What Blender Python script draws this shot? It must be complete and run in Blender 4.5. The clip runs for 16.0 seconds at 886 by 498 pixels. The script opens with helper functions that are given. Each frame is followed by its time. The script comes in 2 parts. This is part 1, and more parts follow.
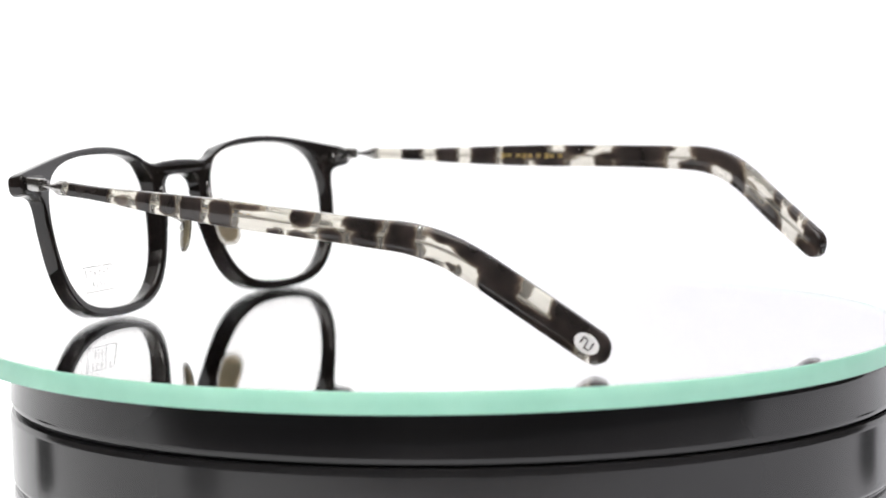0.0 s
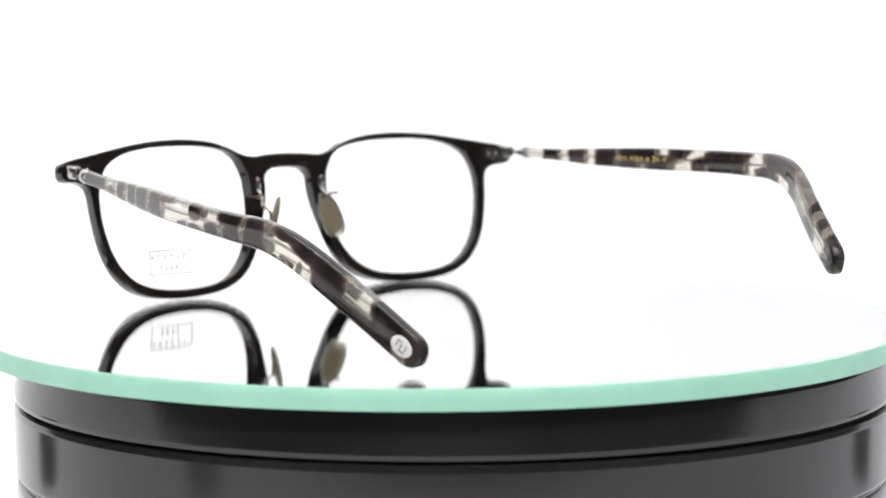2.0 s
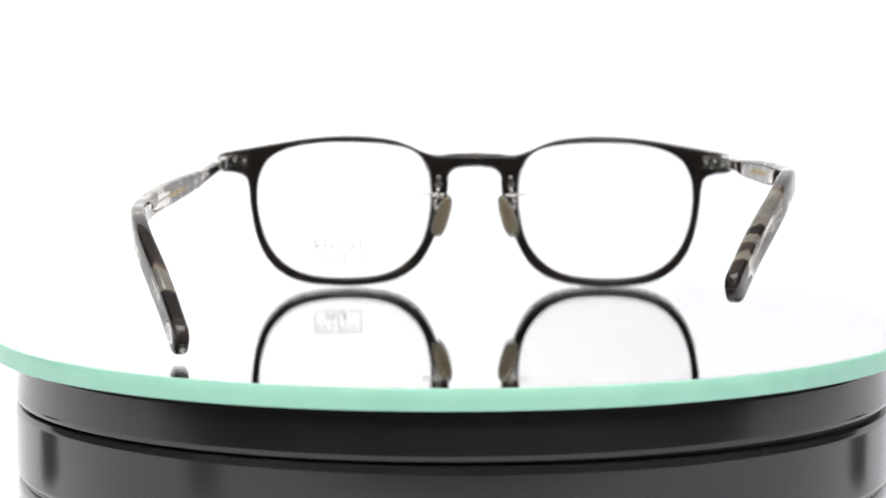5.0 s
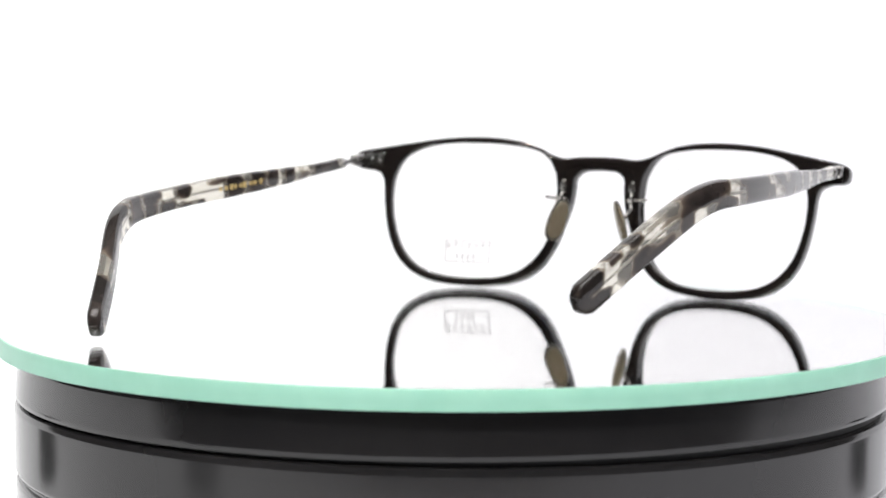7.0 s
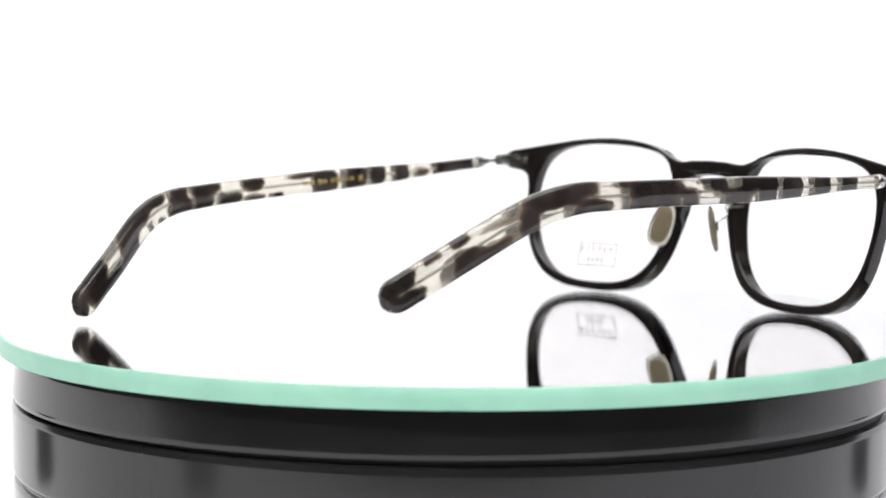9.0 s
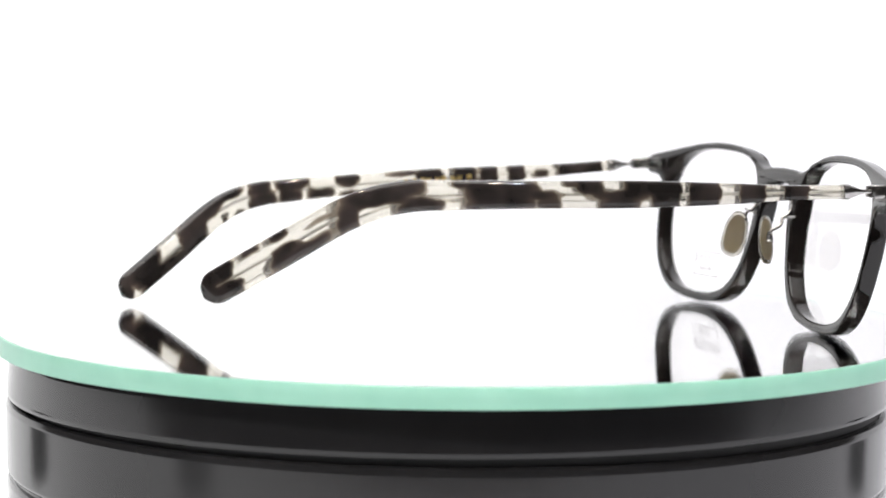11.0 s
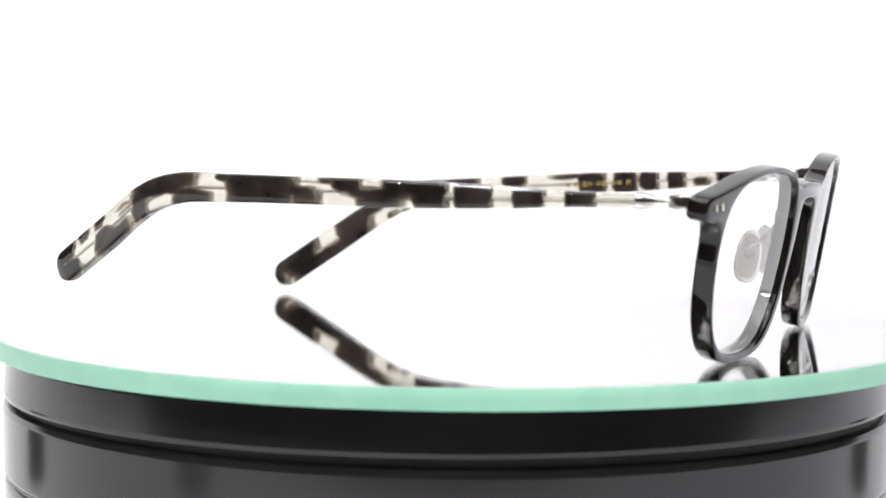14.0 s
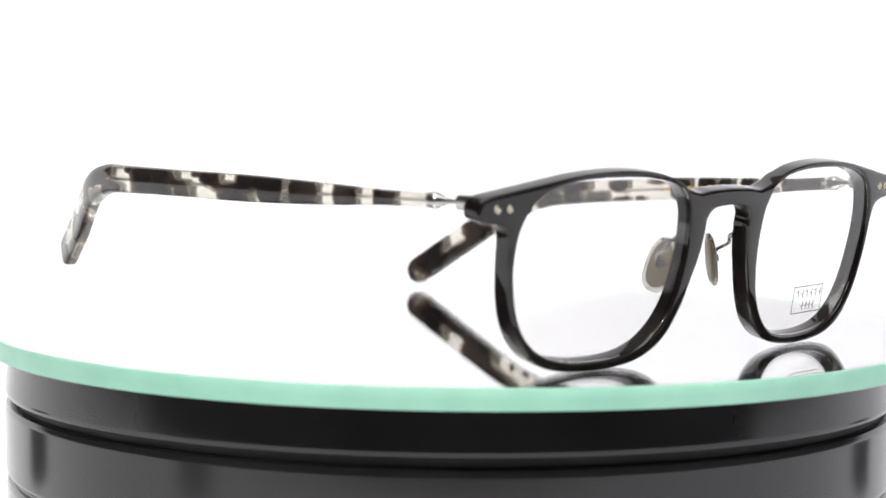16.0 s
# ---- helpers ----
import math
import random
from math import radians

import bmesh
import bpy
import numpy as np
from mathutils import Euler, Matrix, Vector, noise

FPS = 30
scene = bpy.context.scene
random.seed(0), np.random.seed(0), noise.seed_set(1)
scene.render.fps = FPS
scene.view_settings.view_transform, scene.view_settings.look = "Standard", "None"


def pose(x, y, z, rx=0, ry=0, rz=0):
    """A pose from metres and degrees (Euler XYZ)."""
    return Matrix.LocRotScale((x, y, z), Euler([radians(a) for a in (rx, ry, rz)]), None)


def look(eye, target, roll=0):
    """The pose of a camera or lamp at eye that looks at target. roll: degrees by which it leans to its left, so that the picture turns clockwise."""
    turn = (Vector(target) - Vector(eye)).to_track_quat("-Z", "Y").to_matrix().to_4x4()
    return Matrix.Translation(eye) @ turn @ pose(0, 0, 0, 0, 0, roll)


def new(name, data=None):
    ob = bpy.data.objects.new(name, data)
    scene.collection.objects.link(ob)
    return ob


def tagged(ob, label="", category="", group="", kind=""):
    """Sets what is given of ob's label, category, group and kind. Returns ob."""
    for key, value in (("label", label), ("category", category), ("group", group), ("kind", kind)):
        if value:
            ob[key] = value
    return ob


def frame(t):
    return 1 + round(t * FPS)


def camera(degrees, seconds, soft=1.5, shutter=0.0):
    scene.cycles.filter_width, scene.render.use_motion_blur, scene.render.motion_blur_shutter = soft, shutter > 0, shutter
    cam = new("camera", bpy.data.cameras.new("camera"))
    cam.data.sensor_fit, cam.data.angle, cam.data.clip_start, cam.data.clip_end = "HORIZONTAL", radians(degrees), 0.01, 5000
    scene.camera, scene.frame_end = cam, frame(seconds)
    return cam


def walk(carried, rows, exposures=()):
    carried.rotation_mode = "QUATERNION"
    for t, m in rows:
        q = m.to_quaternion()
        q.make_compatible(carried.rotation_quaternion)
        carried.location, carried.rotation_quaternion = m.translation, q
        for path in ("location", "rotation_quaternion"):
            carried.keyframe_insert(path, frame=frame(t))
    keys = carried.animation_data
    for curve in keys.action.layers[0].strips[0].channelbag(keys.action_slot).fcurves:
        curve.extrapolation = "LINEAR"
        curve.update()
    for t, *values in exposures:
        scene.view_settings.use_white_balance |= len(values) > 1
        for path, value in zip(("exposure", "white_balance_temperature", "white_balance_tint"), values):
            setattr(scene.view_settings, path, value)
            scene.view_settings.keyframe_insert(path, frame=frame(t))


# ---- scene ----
MM = 0.001

# ---- camera: on a tripod, drifting by millimetres ----
cam = camera(21.35, 16.0, soft=1.6)
cam.data.dof.use_dof = True
cam.data.dof.focus_distance = 0.53
cam.data.dof.aperture_fstop = 20


def camera_pose(back, pitch, lean, pan):
    yaw, p = -0.00326 + pan, -0.08612 + pitch
    f = Vector((math.sin(yaw) * math.cos(p), math.cos(yaw) * math.cos(p), math.sin(p)))
    eye = Vector((0, -564.4, 66.39)) * MM - f * back * MM
    return look(eye, eye + f, math.degrees(0.00511 + lean))


walk(cam, [(t, camera_pose(b, p, r, w)) for t, b, p, r, w in (
    (0, -4.1, -0.0006, -0.0185, -0.0002), (1, -1.6, -0.0009, -0.0152, 0.0001), (2, 1.8, -0.0008, -0.0116, -0.0001), (3, 2.6, -0.0005, -0.0090, -0.0003),
    (4, 3.7, -0.0003, -0.0070, -0.0005), (5.2, 4.9, 0.0004, -0.0008, -0.0006), (6.5, 4.8, 0.0009, 0.0044, -0.0007), (7.5, 1.6, 0.0006, 0.0047, -0.0009),
    (9, 0.7, 0.0003, 0.0052, -0.0006), (10.2, -0.4, 0.0001, 0.0075, 0.0004), (11.5, -1.5, 0.0, 0.0092, 0.0011), (12.5, -2.6, 0.0, 0.0099, 0.0012),
    (14, -4.4, 0.0001, 0.0071, 0.0012), (15, -4.3, 0.0001, 0.0058, 0.0008), (16, -3.8, -0.0001, 0.0064, 0.0005))])

# ---- world and light ----
world = bpy.data.worlds.new("studio")
scene.world = world
world.use_nodes = True
world.node_tree.nodes["Background"].inputs[0].default_value = (0.9, 0.93, 1.0, 1)
world.node_tree.nodes["Background"].inputs[1].default_value = 0.25


def area(name, eye, target, sx, sy, watts, color):
    d = bpy.data.lights.new(name, "AREA")
    d.shape, d.size, d.size_y, d.energy, d.color = "RECTANGLE", sx, sy, watts, color
    ob = new(name, d)
    ob.matrix_world = look(eye, target)
    return ob


area("softbox_light", (0.0, -0.35, 1.45), (0, 0.0, 0), 1.3, 0.9, 18, (1.0, 0.985, 0.96))
area("room_light", (-0.3, -1.5, 1.5), (0, 0.0, 0), 0.9, 0.5, 6, (1.0, 0.95, 0.90))


# ---- materials ----
def material(name):
    m = bpy.data.materials.new(name)
    m.use_nodes = True
    nt = m.node_tree
    return m, nt, nt.nodes["Principled BSDF"]


def node(nt, kind, **kw):
    n = nt.nodes.new(kind)
    for k, v in kw.items():
        n.inputs[k.replace("_", " ")].default_value = v
    return n


def ramp(nt, fac, stops):
    r = nt.nodes.new("ShaderNodeValToRGB")
    nt.links.new(fac, r.inputs[0])
    while len(r.color_ramp.elements) < len(stops):
        r.color_ramp.elements.new(0.5)
    for e, (p, c) in zip(r.color_ramp.elements, stops):
        e.position, e.color = p, (*c, 1)
    return r.outputs[0]


def grained(name, low, high, rough, scale, bump=0.0, metal=0.0, spread=0.06, detail=5.0):
    m, nt, b = material(name)
    tc = nt.nodes.new("ShaderNodeTexCoord")
    n = node(nt, "ShaderNodeTexNoise", Scale=scale, Detail=detail)
    nt.links.new(tc.outputs["Object"], n.inputs["Vector"])
    nt.links.new(ramp(nt, n.outputs[0], [(0.3, low), (0.7, high)]), b.inputs["Base Color"])
    lo, hi = max(0.0, rough - spread), rough + spread
    nt.links.new(ramp(nt, n.outputs[0], [(0.3, (lo,) * 3), (0.7, (hi,) * 3)]), b.inputs["Roughness"])
    b.inputs["Metallic"].default_value = metal
    if bump:
        n2 = node(nt, "ShaderNodeTexNoise", Scale=scale * 8, Detail=3.0)
        nt.links.new(tc.outputs["Object"], n2.inputs["Vector"])
        bp = node(nt, "ShaderNodeBump", Strength=bump, Distance=0.0002)
        nt.links.new(n2.outputs[0], bp.inputs["Height"])
        nt.links.new(bp.outputs[0], b.inputs["Normal"])
    return m


BLACK_ACETATE = grained("black_acetate", (0.006, 0.005, 0.005), (0.014, 0.011, 0.010), 0.03, 180, 0.008, spread=0.015)
SILVER = grained("brushed_silver", (0.42, 0.41, 0.40), (0.56, 0.55, 0.54), 0.17, 900, 0.05, metal=1.0)
CORE_METAL = grained("satin_core_metal", (0.70, 0.69, 0.66), (0.80, 0.79, 0.76), 0.45, 700, 0.03, metal=0.6)
# hinge-plate silver coloured darker, for the dark surroundings it mirrors
DARKENED_SILVER = grained("darkened_plate_silver", (0.12, 0.115, 0.11), (0.18, 0.175, 0.17), 0.24, 700, 0.05, metal=1.0)
PLAQUE = grained("pale_plaque", (0.74, 0.74, 0.76), (0.84, 0.84, 0.86), 0.35, 900, 0.03, metal=0.2)
RIVET = grained("pale_gold", (0.72, 0.66, 0.48), (0.85, 0.80, 0.62), 0.3, 900, 0.03, metal=0.7)
GOLD = grained("gold_leaf", (0.62, 0.45, 0.16), (0.8, 0.6, 0.25), 0.3, 900, 0.03, metal=0.8)
PRINT = grained("pale_print", (0.10, 0.055, 0.065), (0.14, 0.08, 0.09), 0.7, 800)
PRINT.node_tree.nodes["Principled BSDF"].inputs["Alpha"].default_value = 0.47
BLACK_PLASTIC = grained("black_plastic", (0.014, 0.0138, 0.0148), (0.021, 0.0205, 0.0215), 0.14, 26, 0.03, spread=0.05)
DARK_GAP = grained("gap_black", (0.004, 0.004, 0.004), (0.007, 0.007, 0.007), 0.6, 60)
GREEN_EDGE = grained("ground_glass_edge", (0.33, 0.66, 0.52), (0.39, 0.73, 0.585), 0.38, 90, 0.06)
BACK_PAINT = grained("mirror_back_paint", (0.02, 0.02, 0.02), (0.03, 0.03, 0.03), 0.5, 60)
TABLE = grained("pale_laminate", (0.60, 0.60, 0.62), (0.66, 0.66, 0.68), 0.45, 20, 0.02)
WALL = grained("cream_wall_paint", (0.54, 0.50, 0.46), (0.60, 0.56, 0.52), 0.8, 8, 0.05)
DARK_WALL = grained("charcoal_wall_paint", (0.07, 0.064, 0.06), (0.095, 0.088, 0.083), 0.8, 8, 0.05)
CARPET = grained("grey_carpet", (0.16, 0.16, 0.17), (0.22, 0.22, 0.23), 0.9, 60, 0.3)

MIRROR, _nt, _b = material("silvered_mirror")
_b.inputs["Base Color"].default_value = (0.985, 0.99, 0.985, 1)
_b.inputs["Metallic"].default_value, _b.inputs["Roughness"].default_value = 1.0, 0.01


def clear_glass(name, tint):
    """Clear glass too thin to bend the view: it lets light through and mirrors more at a slant."""
    m = bpy.data.materials.new(name)
    m.use_nodes = True
    nt = m.node_tree
    nt.nodes.remove(nt.nodes["Principled BSDF"])
    lw = nt.nodes.new("ShaderNodeLayerWeight")
    p5 = nt.nodes.new("ShaderNodeMath")
    p5.operation, p5.inputs[1].default_value = "POWER", 5.0
    nt.links.new(lw.outputs["Facing"], p5.inputs[0])
    fr = nt.nodes.new("ShaderNodeMath")
    fr.operation, fr.inputs[1].default_value, fr.inputs[2].default_value = "MULTIPLY_ADD", 0.92, 0.04
    nt.links.new(p5.outputs[0], fr.inputs[0])
    clear = node(nt, "ShaderNodeBsdfTransparent", Color=(*tint, 1))
    gloss = node(nt, "ShaderNodeBsdfGlossy", Color=(1, 1, 1, 1), Roughness=0.0)
    mix = nt.nodes.new("ShaderNodeMixShader")
    nt.links.new(fr.outputs[0], mix.inputs[0])
    nt.links.new(clear.outputs[0], mix.inputs[1])
    nt.links.new(gloss.outputs[0], mix.inputs[2])
    nt.links.new(mix.outputs[0], nt.nodes["Material Output"].inputs[0])
    return m


PLATE_GLASS = clear_glass("plate_glass", (1.0, 1.0, 1.0))
LENS_GLASS = clear_glass("demo_lens", (1.0, 0.997, 0.994))

PAD, _nt, _b = material("nose_pad_silicone")
_b.inputs["Base Color"].default_value = (0.60, 0.58, 0.53, 1)
_b.inputs["Transmission Weight"].default_value, _b.inputs["Roughness"].default_value = 0.95, 0.12
_b.inputs["IOR"].default_value = 1.40
PAD_CORE = grained("amber_pad_core", (0.42, 0.34, 0.20), (0.50, 0.42, 0.28), 0.35, 500, 0.05)
PAD_CORE.node_tree.nodes["Principled BSDF"].inputs["Transmission Weight"].default_value = 0.35

BULB, _nt, _b = material("spot_bulb_glow")
_b.inputs["Emission Color"].default_value = (1.0, 0.86, 0.70, 1)
_b.inputs["Emission Strength"].default_value = 1100.0
COOL_BULB, _nt, _b = material("cool_bulb_glow")
_b.inputs["Emission Color"].default_value = (0.80, 0.88, 1.0, 1)
_b.inputs["Emission Strength"].default_value = 1100.0

# tortoise acetate: clear horn with brown-black clouds, laid out along the temple
TORTOISE, _nt, _b = material("tortoise_acetate")
_at = _nt.nodes.new("ShaderNodeAttribute")
_at.attribute_name = "blotch"
_tc = _nt.nodes.new("ShaderNodeTexCoord")
_n = node(_nt, "ShaderNodeTexNoise", Scale=420.0, Detail=4.0)
_nt.links.new(_tc.outputs["Object"], _n.inputs["Vector"])
_mx = _nt.nodes.new("ShaderNodeMath")
_mx.operation = "MULTIPLY_ADD"
_mx.inputs[1].default_value = 0.16
_nt.links.new(_n.outputs[0], _mx.inputs[0])
_nt.links.new(_at.outputs["Fac"], _mx.inputs[2])
_big = node(_nt, "ShaderNodeTexNoise", Scale=95.0, Detail=2.0)
_nt.links.new(_tc.outputs["Object"], _big.inputs["Vector"])
_dark = ramp(_nt, _mx.outputs[0], [(0.50, (0.84, 0.81, 0.73)), (0.57, (0.40, 0.35, 0.28)), (0.66, (0.050, 0.038, 0.031)), (0.78, (0.020, 0.017, 0.016)), (0.98, (0.014, 0.012, 0.0115))])
_warm = ramp(_nt, _mx.outputs[0], [(0.50, (0.86, 0.83, 0.76)), (0.57, (0.46, 0.40, 0.32)), (0.68, (0.105, 0.079, 0.064)), (0.85, (0.056, 0.044, 0.039)), (0.98, (0.042, 0.034, 0.032))])
_mix = _nt.nodes.new("ShaderNodeMix")
_mix.data_type = "RGBA"
_nt.links.new(ramp(_nt, _big.outputs[0], [(0.40, (0, 0, 0)), (0.60, (1, 1, 1))]), _mix.inputs["Factor"])
_nt.links.new(_dark, _mix.inputs[6])
_nt.links.new(_warm, _mix.inputs[7])
_nt.links.new(_mix.outputs[2], _b.inputs["Base Color"])
_nt.links.new(ramp(_nt, _mx.outputs[0], [(0.52, (0.82,) * 3), (0.68, (0.05,) * 3)]), _b.inputs["Transmission Weight"])
_b.inputs["Roughness"].default_value, _b.inputs["IOR"].default_value = 0.05, 1.49

# backdrop paper, its lighting put in as a glow, a touch cooler rightwards
BACKDROP, _nt, _b = material("glowing_backdrop_paper")
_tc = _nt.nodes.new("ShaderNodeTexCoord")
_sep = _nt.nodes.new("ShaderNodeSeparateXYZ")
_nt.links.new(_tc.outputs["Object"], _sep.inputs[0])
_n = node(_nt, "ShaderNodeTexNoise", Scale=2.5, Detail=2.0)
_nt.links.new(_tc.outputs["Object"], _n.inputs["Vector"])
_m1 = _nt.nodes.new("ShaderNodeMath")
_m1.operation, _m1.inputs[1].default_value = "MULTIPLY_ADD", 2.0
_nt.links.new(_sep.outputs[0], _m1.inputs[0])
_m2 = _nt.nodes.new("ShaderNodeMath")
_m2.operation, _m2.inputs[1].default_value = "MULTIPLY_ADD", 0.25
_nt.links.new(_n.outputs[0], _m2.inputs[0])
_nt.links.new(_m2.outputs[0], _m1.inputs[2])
# light falling off to the right, set in the emission colour
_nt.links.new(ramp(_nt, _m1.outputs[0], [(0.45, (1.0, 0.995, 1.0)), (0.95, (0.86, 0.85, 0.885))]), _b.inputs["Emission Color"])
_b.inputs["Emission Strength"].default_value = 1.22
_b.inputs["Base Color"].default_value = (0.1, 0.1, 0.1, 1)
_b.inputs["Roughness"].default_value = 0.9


# ---- mesh helpers, in millimetres ----
def part(name, bm, mat, parent=None, label="", smooth=True):
    me = bpy.data.meshes.new(name)
    bmesh.ops.recalc_face_normals(bm, faces=bm.faces)
    bm.to_mesh(me)
    bm.free()
    me.transform(Matrix.Scale(MM, 4))
    me.materials.append(mat)
    ob = new(name, me)
    if smooth:
        for p in me.polygons:
            p.use_smooth = True
        me.set_sharp_from_angle(angle=radians(38))
    if parent:
        ob.parent = parent
    if label:
        tagged(ob, label)
    return ob


def thing(name, label, category, **kw):
    return tagged(new(name), label, category, **kw)


def lathe(bm, profile, n=160):
    rings = [[bm.verts.new((r * math.cos(2 * math.pi * i / n), r * math.sin(2 * math.pi * i / n), z)) for i in range(n)] for r, z in profile]
    for a, b in zip(rings, rings[1:]):
        for i in range(n):
            bm.faces.new((a[i], a[(i + 1) % n], b[(i + 1) % n], b[i]))
    return rings


def solid_of_revolution(profile, n=160):
    bm = bmesh.new()
    rings = lathe(bm, profile, n)
    bm.faces.new(rings[0])
    bm.faces.new(rings[-1])
    return bm


def box(bm, cx, cy, cz, sx, sy, sz, bevel=0.0, m=None):
    g = bmesh.ops.create_cube(bm, size=1, matrix=(m or Matrix()) @ Matrix.Translation((cx, cy, cz)) @ Matrix.Diagonal((sx, sy, sz, 1)))
    if bevel:
        es = list({e for v in g["verts"] for e in v.link_edges})
        bmesh.ops.bevel(bm, geom=es, offset=bevel, segments=3, profile=0.5, affect="EDGES")
    return bm


def tube(bm, pts, radii, n=12):
    """A round bar along points."""
    pts = [Vector(p) for p in pts]
    if not hasattr(radii, "__len__"):
        radii = [radii] * len(pts)
    rings = []
    for i, p in enumerate(pts):
        t = (pts[min(i + 1, len(pts) - 1)] - pts[max(i - 1, 0)]).normalized()
        u = t.orthogonal() if i == 0 else (u - t * u.dot(t)).normalized()
        u.normalize()
        w = t.cross(u)
        rings.append([bm.verts.new(p + radii[i] * (u * math.cos(2 * math.pi * k / n) + w * math.sin(2 * math.pi * k / n))) for k in range(n)])
    for a, b in zip(rings, rings[1:]):
        for k in range(n):
            bm.faces.new((a[k], a[(k + 1) % n], b[(k + 1) % n], b[k]))
    bm.faces.new(rings[0])
    bm.faces.new(rings[-1])
    return bm


def spline(ctrl, per=8, closed=False):
    """Catmull-Rom through control points."""
    c = [np.array(p, float) for p in ctrl]
    n = len(c)
    out = []
    for i in range(n if closed else n - 1):
        if closed:
            a, b, d, e = c[i - 1], c[i], c[(i + 1) % n], c[(i + 2) % n]
        else:
            a, b, d, e = c[max(i - 1, 0)], c[i], c[i + 1], c[min(i + 2, n - 1)]
        for k in range(per):
            t = k / per
            out.append(0.5 * (2 * b + (d - a) * t + (2 * a - 5 * b + 4 * d - e) * t * t + (3 * b - a - 3 * d + e) * t ** 3))
    if not closed:
        out.append(c[-1])
    return out


# ---- setting ----
def build_setting():
    bm = bmesh.new()
    prof = [(y, -75.0) for y in (-300, 0, 300, 700)] + [(700 + 300 * math.sin(a), 225 - 300 * math.cos(a)) for a in np.linspace(0.12, math.pi / 2, 12)] + [(1000, z) for z in (500, 1000, 1500)]
    rows = [[bm.verts.new((x, y, z)) for x in (-1600, -500, 500, 1600)] for y, z in prof]
    for a, b in zip(rows, rows[1:]):
        for i in range(3):
            bm.faces.new((a[i], a[i + 1], b[i + 1], b[i]))
    bmesh.ops.solidify(bm, geom=bm.faces[:], thickness=1.5)
    tagged(part("backdrop", bm, BACKDROP), "plain white paper backdrop sweep, glowing in place of being lit", "backdrop", kind="structure")
    bm = bmesh.new()
    box(bm, 0, 385, -97, 3400, 1490, 40, 4)
    tagged(part("tabletop", bm, TABLE), "pale laminate tabletop under the paper sweep", "table", kind="structure")
    bm = bmesh.new()
    box(bm, 0, 0, -870, 4600, 4600, 40)
    tagged(part("floor", bm, CARPET), "grey carpet floor of the studio room", "floor", kind="structure")
    for nm, cx, cy, sx, sy in (("wall_north", 0, 2250, 4500, 60), ("wall_south", 0, -2250, 4500, 60), ("wall_east", 2250, 0, 60, 4440), ("wall_west", -2250, 0, 60, 4440)):
        bm = bmesh.new()
        box(bm, cx, cy, 500, sx, sy, 2690)
        dark = nm != "wall_north"
        tagged(part(nm, bm, DARK_WALL if dark else WALL), "plain charcoal studio wall" if dark else "plain cream painted studio wall", "wall", kind="structure")
    bm = bmesh.new()
    box(bm, 0, 0, 1870, 4600, 4600, 40)
    tagged(part("ceiling", bm, WALL), "plain painted studio ceiling", "ceiling", kind="structure")


# ---- turntable and mirror ----
DISC_R = 111.0
TILT = Matrix.Translation((0, 0, 0)) @ Euler((0.00663, -0.00394, 0)).to_matrix().to_4x4()


def build_turntable():
    base = thing("turntable", "round glossy black plastic motor turntable under a mirror", "turntable")
    g = [(60, -74.9), (103.6, -74.9), (104.6, -73.5), (104.61, -73.0), (104.89, -36.4), (104.9, -36.0), (104.6, -35.2), (103.9, -34.8), (103.9, -34.2), (104.6, -33.8), (105.0, -33.0), (105.01, -32.6), (105.29, -18.8), (105.3, -18.4), (104.9, -17.3), (103.8, -16.9), (60, -16.9)]
    part("base", solid_of_revolution(g, 200), BLACK_PLASTIC, base)
    part("gap_ring", solid_of_revolution([(60, -17.0), (103.2, -17.0), (103.2, -15.0), (60, -15.0)], 160), DARK_GAP, base)
    g = [(60, -15.9), (103.9, -15.9), (104.9, -15.5), (105.2, -14.6), (105.17, -14.2), (104.63, -6.6), (104.6, -6.2), (104.2, -5.4), (103.4, -5.1), (60, -5.1)]
    platter = part("platter", solid_of_revolution(g, 200), BLACK_PLASTIC, base, "rotating glossy black platter rim")
    base.matrix_basis = pose(0.0005, 0, 0.00022)
    return platter


def build_mirror():
    disc = thing("mirror_disc", "round mirror of thick glass with pale green edge, on turntable", "mirror")
    r = DISC_R
    o = Matrix.Translation((-0.89, 3.68, 0))

    def moved(bm):
        bmesh.ops.transform(bm, matrix=o, verts=bm.verts)
        return bm
    part("glass_plate", moved(solid_of_revolution([(r - 0.5, -0.34), (r - 0.46, -0.3), (r - 0.46, -0.06), (r - 0.5, 0.0)], 220)), PLATE_GLASS, disc, "clear glass face")
    part("silvering", moved(solid_of_revolution([(r - 0.5, -0.6), (r - 0.46, -0.38)], 220)), MIRROR, disc, "silvered mirror coating")
    part("backing", moved(solid_of_revolution([(r - 0.55, -4.86), (r - 0.5, -4.75), (r - 0.5, -0.65)], 220)), BACK_PAINT, disc, "dark painted mirror backing")
    bm = bmesh.new()
    lathe(bm, [(r - 0.42, -4.86), (r, -4.62), (r + 0.04, -2.5), (r + 0.03, -0.4), (r - 0.1, -0.2), (r - 0.42, -0.17), (r - 0.42, -4.86)], 240)
    bmesh.ops.remove_doubles(bm, verts=bm.verts, dist=1e-5)
    part("edge_band", moved(bm), GREEN_EDGE, disc, "ground pale sea-green glass edge")
    return disc


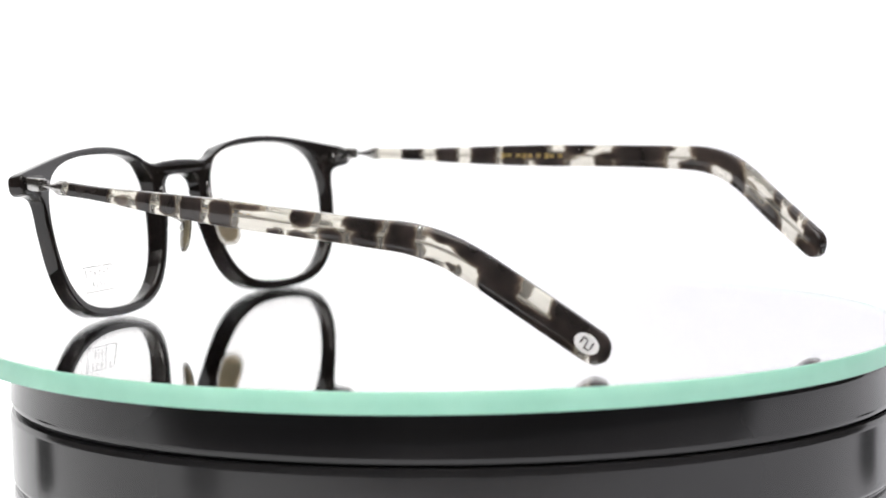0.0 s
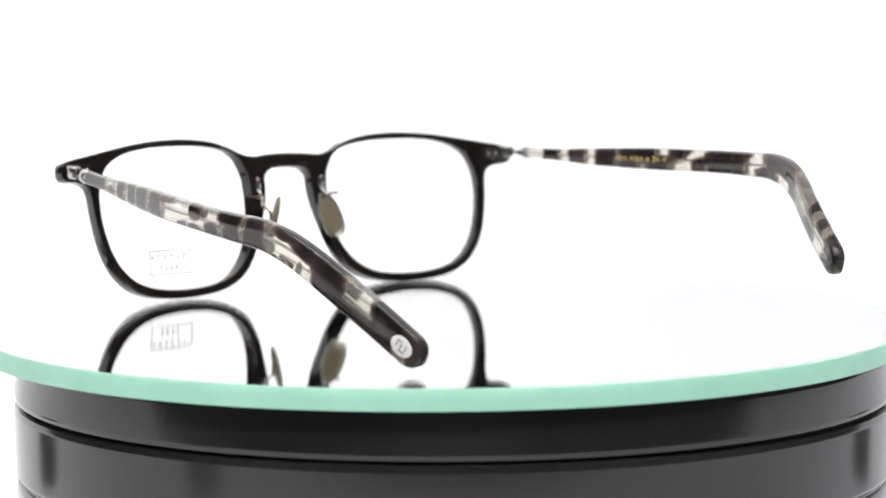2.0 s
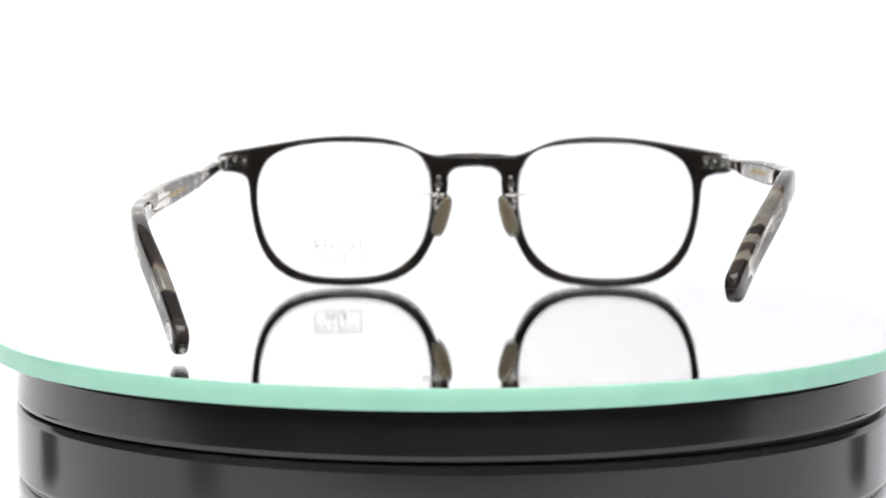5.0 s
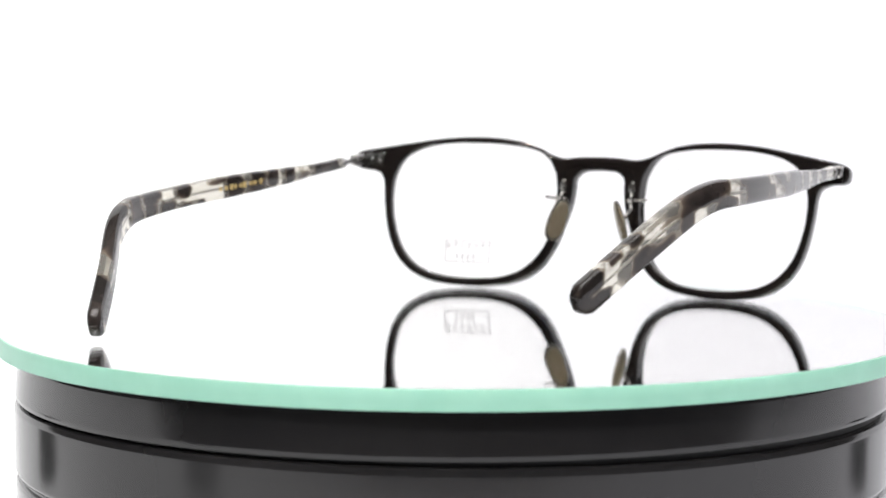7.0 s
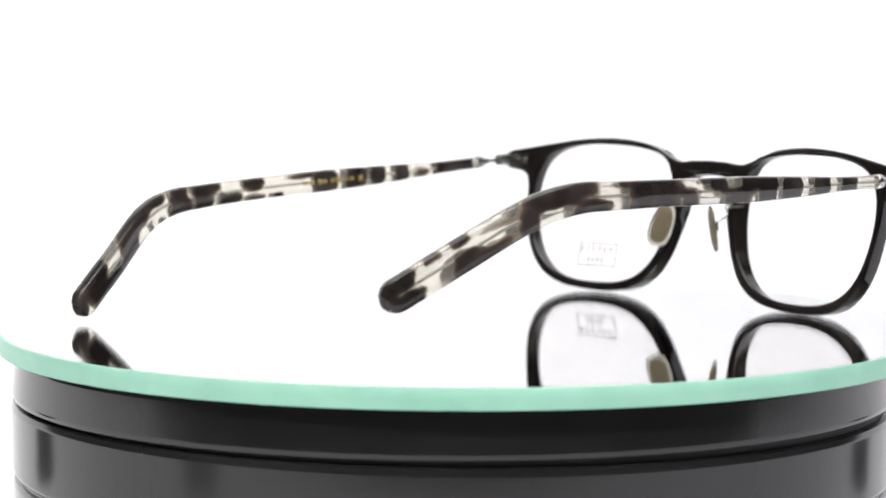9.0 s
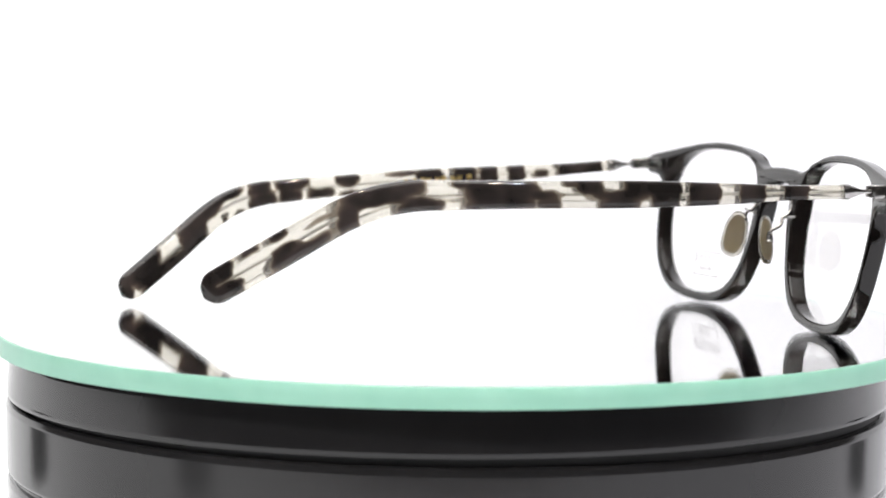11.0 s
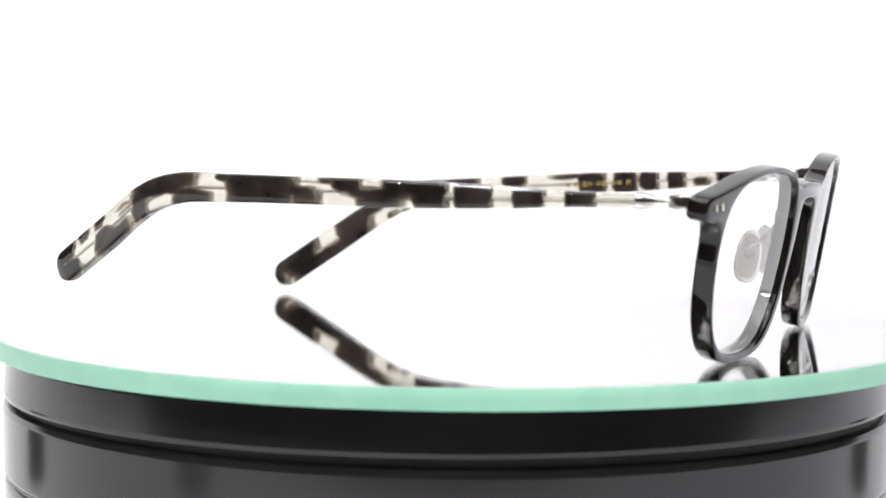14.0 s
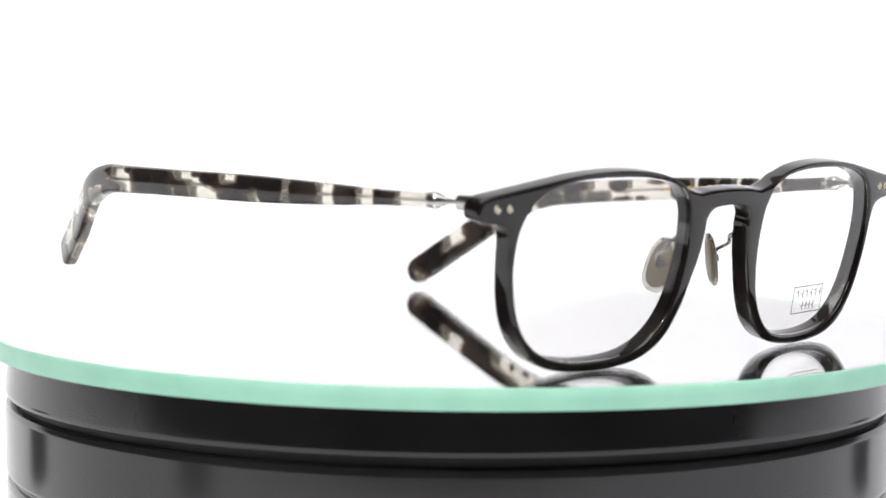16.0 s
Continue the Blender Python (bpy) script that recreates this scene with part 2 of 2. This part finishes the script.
# ---- eyeglasses; origin midway between the hinges, x to the wearer's right, y to the front ----
MIDX = 0.0
INNER = [(12.2, 31), (13.3, 34.1), (15.2, 36.9), (19, 39.0), (27, 40.3), (37, 40.6), (45, 40.2), (52, 38.8), (56.9, 36.1), (59.4, 31.9), (60.2, 26.5), (59.5, 19.8),
         (57.2, 12.9), (53.4, 7.9), (48.0, 4.7), (40, 3.2), (30, 3.3), (23, 4.9), (18.1, 8.1), (14.6, 12.7), (12.7, 18.1), (11.8, 24.5)]
OUTER = [(0, 37.4), (6, 37.2), (10.6, 36.8), (14.6, 37.8), (18.2, 39.4), (23, 41.0), (30, 41.9), (38, 42.0), (47, 41.3), (57, 39.7), (64, 38.5), (69.0, 37.6), (70.8, 36.6), (70.9, 33.9),
         (69.4, 32.8), (66.2, 32.4), (63.4, 31.2), (62.3, 28.5), (61.7, 23.0), (60.2, 15.4), (57.6, 9.5), (53.4, 5.0), (47.7, 2.4), (40, 1.35), (31, 1.35), (22.4, 2.8), (16.1, 6.5),
         (12.2, 12.3), (9.9, 18.4), (8.1, 24.2), (7.5, 28.6), (7.3, 31.5), (5.4, 33.4), (2.5, 33.9), (0, 34.0)]
LEAN, SAG, SKEW = 0.17, 6.0, -0.010


def on_front(x, z, depth):
    """A place on the curved, leaning front; depth from its rear face."""
    y = -(36 - z) * LEAN + SAG * (1 - (x / 66) ** 2) + SKEW * x
    return Vector((x + MIDX, y + depth * 0.985, z - depth * LEAN))


def inset(pts, d):
    """A closed clockwise outline moved inwards by d."""
    a = np.array(pts)
    t = np.roll(a, -1, 0) - np.roll(a, 1, 0)
    t /= np.linalg.norm(t, axis=1)[:, None] + 1e-9
    return list(a + d * np.stack([t[:, 1], -t[:, 0]], 1))


def build_front(parent):
    cu = bpy.data.curves.new("front", "CURVE")
    cu.dimensions, cu.fill_mode, cu.extrude, cu.bevel_depth, cu.bevel_resolution = "2D", "BOTH", 1.5, 0.75, 4
    half = spline(OUTER, 6)
    loop = half + [np.array((-p[0], p[1])) for p in half[::-1][1:-1]]
    hole = spline(INNER, 7, True)
    rim = np.array(hole)
    loop = inset(loop, 0.6)
    hole = inset(hole, -0.55)
    for pts in (loop, hole, [np.array((-p[0], p[1])) for p in hole]):
        s = cu.splines.new("POLY")
        s.points.add(len(pts) - 1)
        for q, p in zip(s.points, pts):
            q.co = (p[0], p[1], 0, 1)
        s.use_cyclic_u = True
    tmp = bpy.data.objects.new("front_curve", cu)
    me = bpy.data.meshes.new_from_object(tmp)
    bm = bmesh.new()
    bm.from_mesh(me)
    bpy.data.objects.remove(tmp)
    bpy.data.curves.remove(cu)
    bmesh.ops.remove_doubles(bm, verts=bm.verts, dist=1e-4)
    for v in bm.verts:
        x, z, depth = v.co.x, v.co.y, v.co.z + 2.25
        # the lens openings widen towards the front
        if depth > 2.6:
            away = np.array((abs(x), z)) - rim
            near = float(np.min(np.hypot(away[:, 0], away[:, 1])))
            if near < 0.64:
                out = Vector((abs(x) - 35.6, z - 21.7)).normalized() * 0.75 * (depth - 2.6) / 1.9
                x, z = x + math.copysign(out.x, x), z + out.y
        v.co = on_front(x, z, depth)
    return part("front_frame", bm, BLACK_ACETATE, parent, "glossy black acetate front with slim bridge")


def build_lens(parent, side):
    bm = bmesh.new()
    hole = spline(INNER, 5, True)
    c = np.array((35.6, 21.7))
    faces = []
    for depth in (2.1, 3.6):
        rings = []
        for s in (1.006, 0.9, 0.7, 0.45, 0.2):
            rings.append([bm.verts.new(on_front(side * (c[0] + (p[0] - c[0]) * s), c[1] + (p[1] - c[1]) * s, depth)) for p in hole])
        rings.append([bm.verts.new(on_front(side * c[0], c[1], depth))])
        n = len(hole)
        for a, b in zip(rings, rings[1:]):
            for i in range(n):
                if len(b) == 1:
                    bm.faces.new((a[i], a[(i + 1) % n], b[0]))
                else:
                    bm.faces.new((a[i], a[(i + 1) % n], b[(i + 1) % n], b[i]))
        faces.append(rings[0])
    for i in range(n):
        bm.faces.new((faces[0][i], faces[0][(i + 1) % n], faces[1][(i + 1) % n], faces[1][i]))
    lens = part("lens", bm, LENS_GLASS, parent, "clear demo lens")
    if side < 0:
        def strip(x0, x1, z0, z1):
            b = bmesh.new()
            vs = [[b.verts.new(on_front(x - MIDX, z, d)) for x, z in ((x0, z0), (x1, z0), (x1, z1), (x0, z1))] for d in (3.63, 3.67)]
            b.faces.new(vs[1])
            b.faces.new(vs[0])
            for k in range(4):
                b.faces.new((vs[0][k], vs[0][(k + 1) % 4], vs[1][(k + 1) % 4], vs[1][k]))
            part("printed_bar", b, PRINT, lens, "faint pink-grey printed mark")
        x0, x1, z0, z1 = -44.6, -31.5, 7.6, 13.9
        for q in ((x0, x1, z0, z0 + .26), (x0, x1, z1 - .26, z1), (x0, x0 + .26, z0, z1), (x1 - .26, x1, z0, z1)):
            strip(*q)
        for k in range(6):
            xa = x0 + 0.8 + k * 1.98
            strip(xa, xa + 0.3, 11.1, 13.1)
            strip(xa + 0.3, xa + 1.2, 12.0 + 0.5 * (k % 2), 12.25 + 0.5 * (k % 2))
        for k in range(4):
            xa = x0 + 3.4 + k * 1.6
            strip(xa, xa + 0.3, 8.3, 10.3)
            strip(xa + 0.3, xa + 1.0, 9.2, 9.45)
    return lens


def build_hinge(parent, side):
    """Rear plate with two rivets and the block that the temple turns on."""
    bm = bmesh.new()
    m = Matrix.Translation(on_front(side * 66.2, 35.2, -0.25)) @ Matrix.Rotation(side * radians(-7), 4, "Z") @ Matrix.Rotation(radians(-9.6), 4, "X")
    box(bm, 0, 0, 0, 7.6, 0.6, 3.3, 0.15, m)
    plate = part("hinge_plate", bm, DARKENED_SILVER, parent, "silver hinge plate, its dark reflection put in the colour, with silver rivets")
    for dx in (-2.6, -0.1):
        b = bmesh.new()
        bmesh.ops.create_uvsphere(b, u_segments=14, v_segments=8, radius=0.55, matrix=m @ Matrix.Translation((side * dx, -0.25, 0.1)) @ Matrix.Diagonal((1, 0.6, 1, 1)))
        part("rivet", b, SILVER, plate)
    for dx in (63.9, 66.9):
        b = bmesh.new()
        q = Matrix.Translation(on_front(side * dx, 35.6, 4.5)) @ Matrix.Rotation(radians(90), 4, "X")
        bmesh.ops.create_cone(b, cap_ends=True, segments=24, radius1=0.85, radius2=0.85, depth=0.16, matrix=q)
        part("front_rivet", b, RIVET, parent, "pale gold rivet dot")


# clouds along the temples: run from the hinge, height (-1 to 1), half length, half height, depth of tone
BLOTS_R = [[(23.5, 0, 3.1, 3, 1), (34.3, 0, 3.2, 3, 1), (45.7, 0, 3.8, 3, 1), (54.6, 0, 3.5, 1.5, 1)],
           [(72.6, .65, 3.3, .6, 1), (65, -.02, 8.2, .38, 1), (65.6, -.68, 4.8, .6, 1), (60.2, .6, 4.7, .6, 1), (77, .85, 1.6, .3, .62)],
           [(91.8, .35, 8.2, .95, 1), (91.7, -.65, 7.8, .65, 1), (84, .02, 5.6, .34, 1), (81.2, -.65, 2.8, .5, .64), (100.6, .8, 1.6, .3, .8)],
           [(116, .55, 9.2, .75, 1), (108.4, -.66, 5.0, .56, 1), (122.6, -.2, 2.3, .85, 1), (121.3, -.8, 1.2, .4, .8)],
           [(131, -.75, 5.8, .48, 1), (134.4, -.35, 2.7, .55, 1), (135.7, .88, 1.8, .34, 1), (140.9, .88, 1.7, .34, 1), (127.6, .35, 2.4, .14, .57)],
           [(147.3, .6, 3.3, .66, 1), (145.8, -.6, 4.0, .52, 1), (149.5, -.2, 2.0, 1.0, .9)]]
BLOTS_L = [[(20.3, 0, 6.5, 3, 1), (31, -.2, 2.0, .6, .6), (37.7, .05, 2.4, 1.3, 1), (45.4, .2, 2.7, 1.05, 1), (52.3, 0, 3.4, 1.3, 1), (61.6, -.05, 3.7, 1.1, 1)],
           [(69, .72, 4.6, .26, .72), (76.5, -.85, 1.7, .3, 1), (84, .5, 3.2, .62, 1), (83.5, -.8, 2.9, .3, 1), (91.6, -.5, 3.6, .5, .9)],
           [(99.3, .6, 4.8, .62, 1), (99.9, -.5, 3.2, .7, 1), (108.3, .55, 3.1, .68, 1), (107.8, -.5, 3.9, .7, 1)],
           [(118, .78, 5.2, .42, 1), (123.2, .65, 5, .6, 1), (127.4, 0, 3.6, 1.8, 1), (128.4, .7, 3.6, .6, 1), (114.2, -.92, 1.2, .2, .7), (118.6, -.7, .9, .25, .6)],
           [(135, -.65, 7.6, .55, 1), (141.8, .6, 4.6, .75, 1), (140.5, 0, 3.6, .6, 1), (147.6, .2, 3.0, 1.5, 1)]]


def build_temple(parent, side, blots, stretch=1.0):
    """Metal-cored acetate temple; origin at the hinge, running back along -y."""
    arm = new("temple")
    arm.parent = parent
    a = 69.6
    path = [(69.0, -11.5, 36.0), (69.3, -24, 35.9), (70.1, -40, 35.8), (71.7, -62, 35.9), (72.3, -82, 36.0), (71.3, -100, 35.9), (69.0, -112, 35.4), (65.6, -122, 32.1), (58.8, -135, 23.7), (52.9, -147.5, 15.6), (51.9, -149.6, 14.3)]
    path = [(x, y * stretch, z) for x, y, z in path]
    size = [(3.1, 2.6), (3.2, 2.7), (4.6, 3.0), (5.8, 3.3), (5.8, 3.4), (6.1, 3.5), (6.7, 3.6), (7.1, 3.7), (7.3, 3.8), (7.2, 3.7), (7.0, 3.6)]
    P = spline([(*p, *s) for p, s in zip(path, size)], 26)
    length = [0.0]
    for p, q in zip(P, P[1:]):
        length.append(length[-1] + float(np.linalg.norm(q[:3] - p[:3])))
    total = length[-1]
    bm = bmesh.new()
    lay = bm.verts.layers.float.new("blotch")
    n = 44
    spots = [b for row in blots for b in row]
    rings = []
    for i, p in enumerate(P):
        t = Vector(P[min(i + 1, len(P) - 1)][:3] - P[max(i - 1, 0)][:3]).normalized()
        up = (Vector((0, 0, 1)) - t * t.z).normalized()
        out = up.cross(t)
        h, w = p[3] / 2, p[4] / 2
        left = total - length[i]
        k = 1.0
        if left < 3.9:
            k = math.sqrt(max(0.0, 1 - ((3.9 - left) / 3.905) ** 2))
        if length[i] < 0.6:
            k = 0.82 + 0.3 * length[i]
        ring = []
        for j in range(n):
            ang = 2 * math.pi * j / n
            cu, cv = math.cos(ang), math.sin(ang)
            e = 0.5
            u = math.copysign(abs(cu) ** e, cu) * w * (k ** 0.55)
            v = math.copysign(abs(cv) ** e, cv) * h * k
            q = Vector(p[:3]) + out * u + up * v
            q.x -= a
            q.z -= 36
            q.x *= side
            vert = bm.verts.new(q)
            run, height = -q.y, v / h
            wob = noise.noise(q * 0.3 + Vector((side * 9, 0, 0)))
            wob2 = noise.noise(q * 0.8 + Vector((3, side * 5, 1)))
            best = 0.0
            for sy, sv, ry, rv, tone in spots:
                d = (abs((run + wob2 * 0.7 + wob * 0.5 - sy) / ry) ** 3 + abs((height + wob * 0.16 - sv) / rv) ** 3) ** (1 / 3)
                # distance inside the cloud's edge in millimetres, so that all edges are alike
                best = max(best, 0.5 + min((1 - d) * min(ry, rv * h) * 0.5, tone - 0.5))
            vert[lay] = max(0.0, min(1.0, best))
            ring.append(vert)
        rings.append(ring)
    for r0, r1 in zip(rings, rings[1:]):
        for j in range(n):
            bm.faces.new((r0[j], r0[(j + 1) % n], r1[(j + 1) % n], r1[j]))
    bm.faces.new(rings[0])
    bm.faces.new(rings[-1])
    body = part("temple_arm", bm, TORTOISE, arm, "clear and brown-black tortoise acetate temple arm")
    core = [Vector((side * (p[0] - a), p[1], p[2] - 36)) for p in P[3:int(len(P) * 0.9):6]]
    part("core_wire", tube(bmesh.new(), core, 0.34, 10), CORE_METAL, body, "silver metal core inside the temple")
    # collar, tapered neck and hinge knuckles
    ax = lambda y, z=0.0: Vector((side * (-0.6 + 0.03 * (-y - 11)), y, z))
    part("collar", tube(bmesh.new(), [ax(-12.2), ax(-12.0), ax(-10.4), ax(-9.9)], [1.5, 1.72, 1.72, 1.45], 24), SILVER, arm, "turned silver collar")
    part("neck", tube(bmesh.new(), [ax(-10.0), ax(-9.4), ax(-7.6), ax(-6.4), ax(-4.4)], [1.45, 1.3, 0.65, 0.5, 0.55], 20), SILVER, arm, "tapered silver neck")
    b = bmesh.new()
    box(b, side * -0.9, -2.4, 0, 2.8, 4.6, 3.0, 0.5)
    block = part("hinge_block", b, SILVER, arm, "silver barrel hinge")
    for z in (-0.85, 0.0, 0.85):
        b = bmesh.new()
        bmesh.ops.create_cone(b, cap_ends=True, segments=18, radius1=1.15, radius2=1.15, depth=0.72, matrix=Matrix.Translation((side * -1.4, -4.6, z)))
        part("knuckle", b, SILVER, block)
    # gold print on the inner face
    for k in range(9):
        i = min(range(len(P)), key=lambda q: abs(length[q] - (40 + k * 2.1)))
        p = P[i]
        b = bmesh.new()
        box(b, side * (p[0] - p[4] / 2 - a - 0.02), p[1], p[2] - 36, 0.08, 1.3, 1.0 if k % 3 else 1.4)
        part("gold_mark", b, GOLD, body, "small gold stamped mark")
    if side < 0:
        i = min(range(len(P)), key=lambda n: abs(length[n] - (total - 5.6)))
        p, q = P[i - 6], P[i + 6]
        d = Vector((side * (q[0] - p[0]), q[1] - p[1], q[2] - p[2])).normalized()
        up = (Vector((0, 0, 1)) - d * d.z).normalized()
        nrm = d.cross(up)
        if nrm.x * side < 0:
            nrm = -nrm
        ctr = Vector((side * (P[i][0] - a), P[i][1], P[i][2] - 36)) + nrm * (P[i][4] / 2 - 0.05)
        m = Matrix.Translation(ctr) @ Matrix((d, nrm.cross(d), nrm)).transposed().to_4x4()
        b = bmesh.new()
        bmesh.ops.create_cone(b, cap_ends=True, segments=36, radius1=1, radius2=0.94, depth=0.3, matrix=m @ Matrix.Diagonal((2.9, 2.1, 1, 1)))
        plaque = part("oval_plaque", b, PLAQUE, body, "inset silver oval plaque")
        for x, y, sx, sy in ((-1.2, 0.3, 0.3, 1.5), (0.0, -0.2, 0.3, 1.7), (1.2, 0.2, 0.3, 1.5), (-0.6, 0.9, 1.0, 0.28), (0.7, -0.9, 1.0, 0.28)):
            b = bmesh.new()
            box(b, x, y, 0.17, sx, sy, 0.06, 0, m)
            part("plaque_mark", b, SILVER, plaque)
    return arm


def build_nose_pad(parent, side):
    """Mount on the rim, cross pin, bent wire arm, and a clear pad round an amber core."""
    base = on_front(side * 10.0, 29.0, -0.1)
    pad = new("nose_pad")
    pad.parent = parent
    b = bmesh.new()
    bmesh.ops.create_uvsphere(b, u_segments=20, v_segments=10, radius=1, matrix=Matrix.Translation(base) @ Matrix.Diagonal((0.95, 0.5, 2.1, 1)))
    part("mount", b, SILVER, pad, "small silver mounting tab")
    c = Vector((side * 9.0 + MIDX, -1.8, 20.4))
    knee = base + Vector((side * 0.3, -2.6, -3.2))
    pts = spline([base + Vector((0, -0.2, -1.4)), base + Vector((side * 0.2, -1.4, -2.6)), knee, knee + Vector((side * 0.6, -0.8, -1.8)), c + Vector((side * 1.5, 0.2, 2.0)), c + Vector((side * 1.1, 0, 0))], 6)
    part("pad_arm", tube(bmesh.new(), [Vector(p) for p in pts], 0.42, 10), SILVER, pad, "bent silver wire arm")
    pin = base + Vector((0, -1.3, -3.0))
    part("pin", tube(bmesh.new(), [pin + Vector((-side * 1.4, 0, -.2)), pin + Vector((side * 2.4, 0, 0)), pin + Vector((side * 4.8, 0.1, 0.3))], [0.45, 0.4, 0.32], 10), SILVER, pad, "short silver cross pin")
    m = Matrix.Translation(c) @ Matrix.Rotation(side * radians(-13), 4, "Y") @ Matrix.Rotation(side * radians(36), 4, "Z") @ Matrix.Rotation(radians(-8), 4, "X")

    def bean(kx, ky, kz, dx=0.0):
        b = bmesh.new()
        bmesh.ops.create_uvsphere(b, u_segments=28, v_segments=16, radius=1)
        for v in b.verts:
            x, y, z = v.co
            w = 1.0 - 0.14 * z
            v.co = Vector((math.copysign(abs(x) ** 0.75, x) * kx + dx, math.copysign(abs(y) ** 0.8, y) * ky * w, math.copysign(abs(z) ** 0.8, z) * kz))
        bmesh.ops.transform(b, matrix=m, verts=b.verts)
        return b
    silicone = part("pad", bean(0.95, 3.1, 6.1), PAD, pad, "clear silicone nose pad")
    part("pad_core", bean(0.38, 2.4, 5.1), PAD_CORE, silicone, "amber-grey core plate")
    b = bmesh.new()
    bmesh.ops.create_cone(b, cap_ends=True, segments=24, radius1=1.15, radius2=0.9, depth=1.0, matrix=m @ Matrix.Translation((side * 1.0, 0, 0.2)) @ Matrix.Rotation(radians(90) * side, 4, "Y"))
    part("pad_button", b, SILVER, pad, "small silver pad button")
    return pad


def build_eyeglasses():
    g = thing("eyeglasses", "black acetate eyeglasses with tortoise temples, open on the mirror", "eyeglasses")
    build_front(g)
    for side in (1, -1):
        build_lens(g, side)
        build_hinge(g, side)
        build_nose_pad(g, side)
    right = build_temple(g, 1, BLOTS_R)
    right.matrix_basis = pose(0.0694, -0.0003, 0.0359)
    left = build_temple(g, -1, BLOTS_L, 0.988)
    left.matrix_basis = pose(-0.0698, -0.0003, 0.0353, 4.5, 0, -5.1)
    return g


def build_spot(x, y, z, bulb):
    """A small ceiling spot on a stem, aimed down at the table."""
    g = thing("ceiling_spot", "small round ceiling spot lamp, switched on", "lamp", group="ceiling spots")
    part("can", solid_of_revolution([(27, 0), (36, 0), (38, 8), (38, 90), (28, 100)], 32), BACK_PAINT, g)
    part("bulb", solid_of_revolution([(6, -6), (14, -5), (21, -1.5), (24, 0.2)], 32), bulb, g, "glowing lamp face")
    part("stem", tube(bmesh.new(), [(0, 0, 99), (0, 0, 1849 - z)], 9), BACK_PAINT, g)
    g.matrix_basis = pose(x * MM, y * MM, z * MM)


def build_dark_stand_in(x, y):
    """An added round dark body of unknown kind; it shows in the turntable's gloss."""
    g = thing("dark_stand_in", "added round matt black stand-in for an unseen object mirrored in the turntable", "weight", group="paper weights")
    part("body", solid_of_revolution([(22, 0), (23.5, 0.6), (24, 2), (24, 17), (23, 19.5), (19, 20.5)], 40), BACK_PAINT, g)
    part("foot_ring", solid_of_revolution([(24.2, 0.1), (26, 0.3), (26.4, 1.5), (26, 3), (24.2, 3.4)], 40), BACK_PAINT, g)
    g.matrix_basis = pose(x * MM, y * MM, -0.0749)


build_setting()
# unseen bodies added for the dark patches mirrored in the turntable's side
for spot in ((-267, -195), (-282, 89), (282, 89)):
    build_dark_stand_in(*spot)
build_spot(-620, -820, 1150, BULB)
build_spot(-520, -900, 1150, COOL_BULB)
build_spot(560, -760, 1150, BULB)
build_spot(680, -820, 1150, COOL_BULB)
platter = build_turntable()
mirror_disc = build_mirror()
eyeglasses = build_eyeglasses()

# ---- motion: the platter turns about 12 degrees a second ----
TURN = ((0, 48.26), (1, 36.18), (2, 24.05), (3, 12.0), (4, 0.0), (6.5, -30.1), (7.5, -42.15), (9, -60.6), (11.5, -91.0), (12.5, -103.15), (14, -121.4), (15, -133.5), (16, -145.52))


def turned(t):
    return Matrix.Rotation(radians(float(np.interp(t, [a for a, _ in TURN], [b for _, b in TURN]))), 4, "Z")


def motions():
    seat = Matrix.Translation((-0.0101, 0.0775, 0.0)) @ Matrix.Rotation(radians(12.55), 4, "Z")
    times = [0.5 * i for i in range(33)]
    walk(platter, [(t, turned(t) @ TILT) for t in times])
    walk(mirror_disc, [(t, turned(t) @ TILT) for t in times])
    walk(eyeglasses, [(t, turned(t) @ seat) for t in times])


motions()
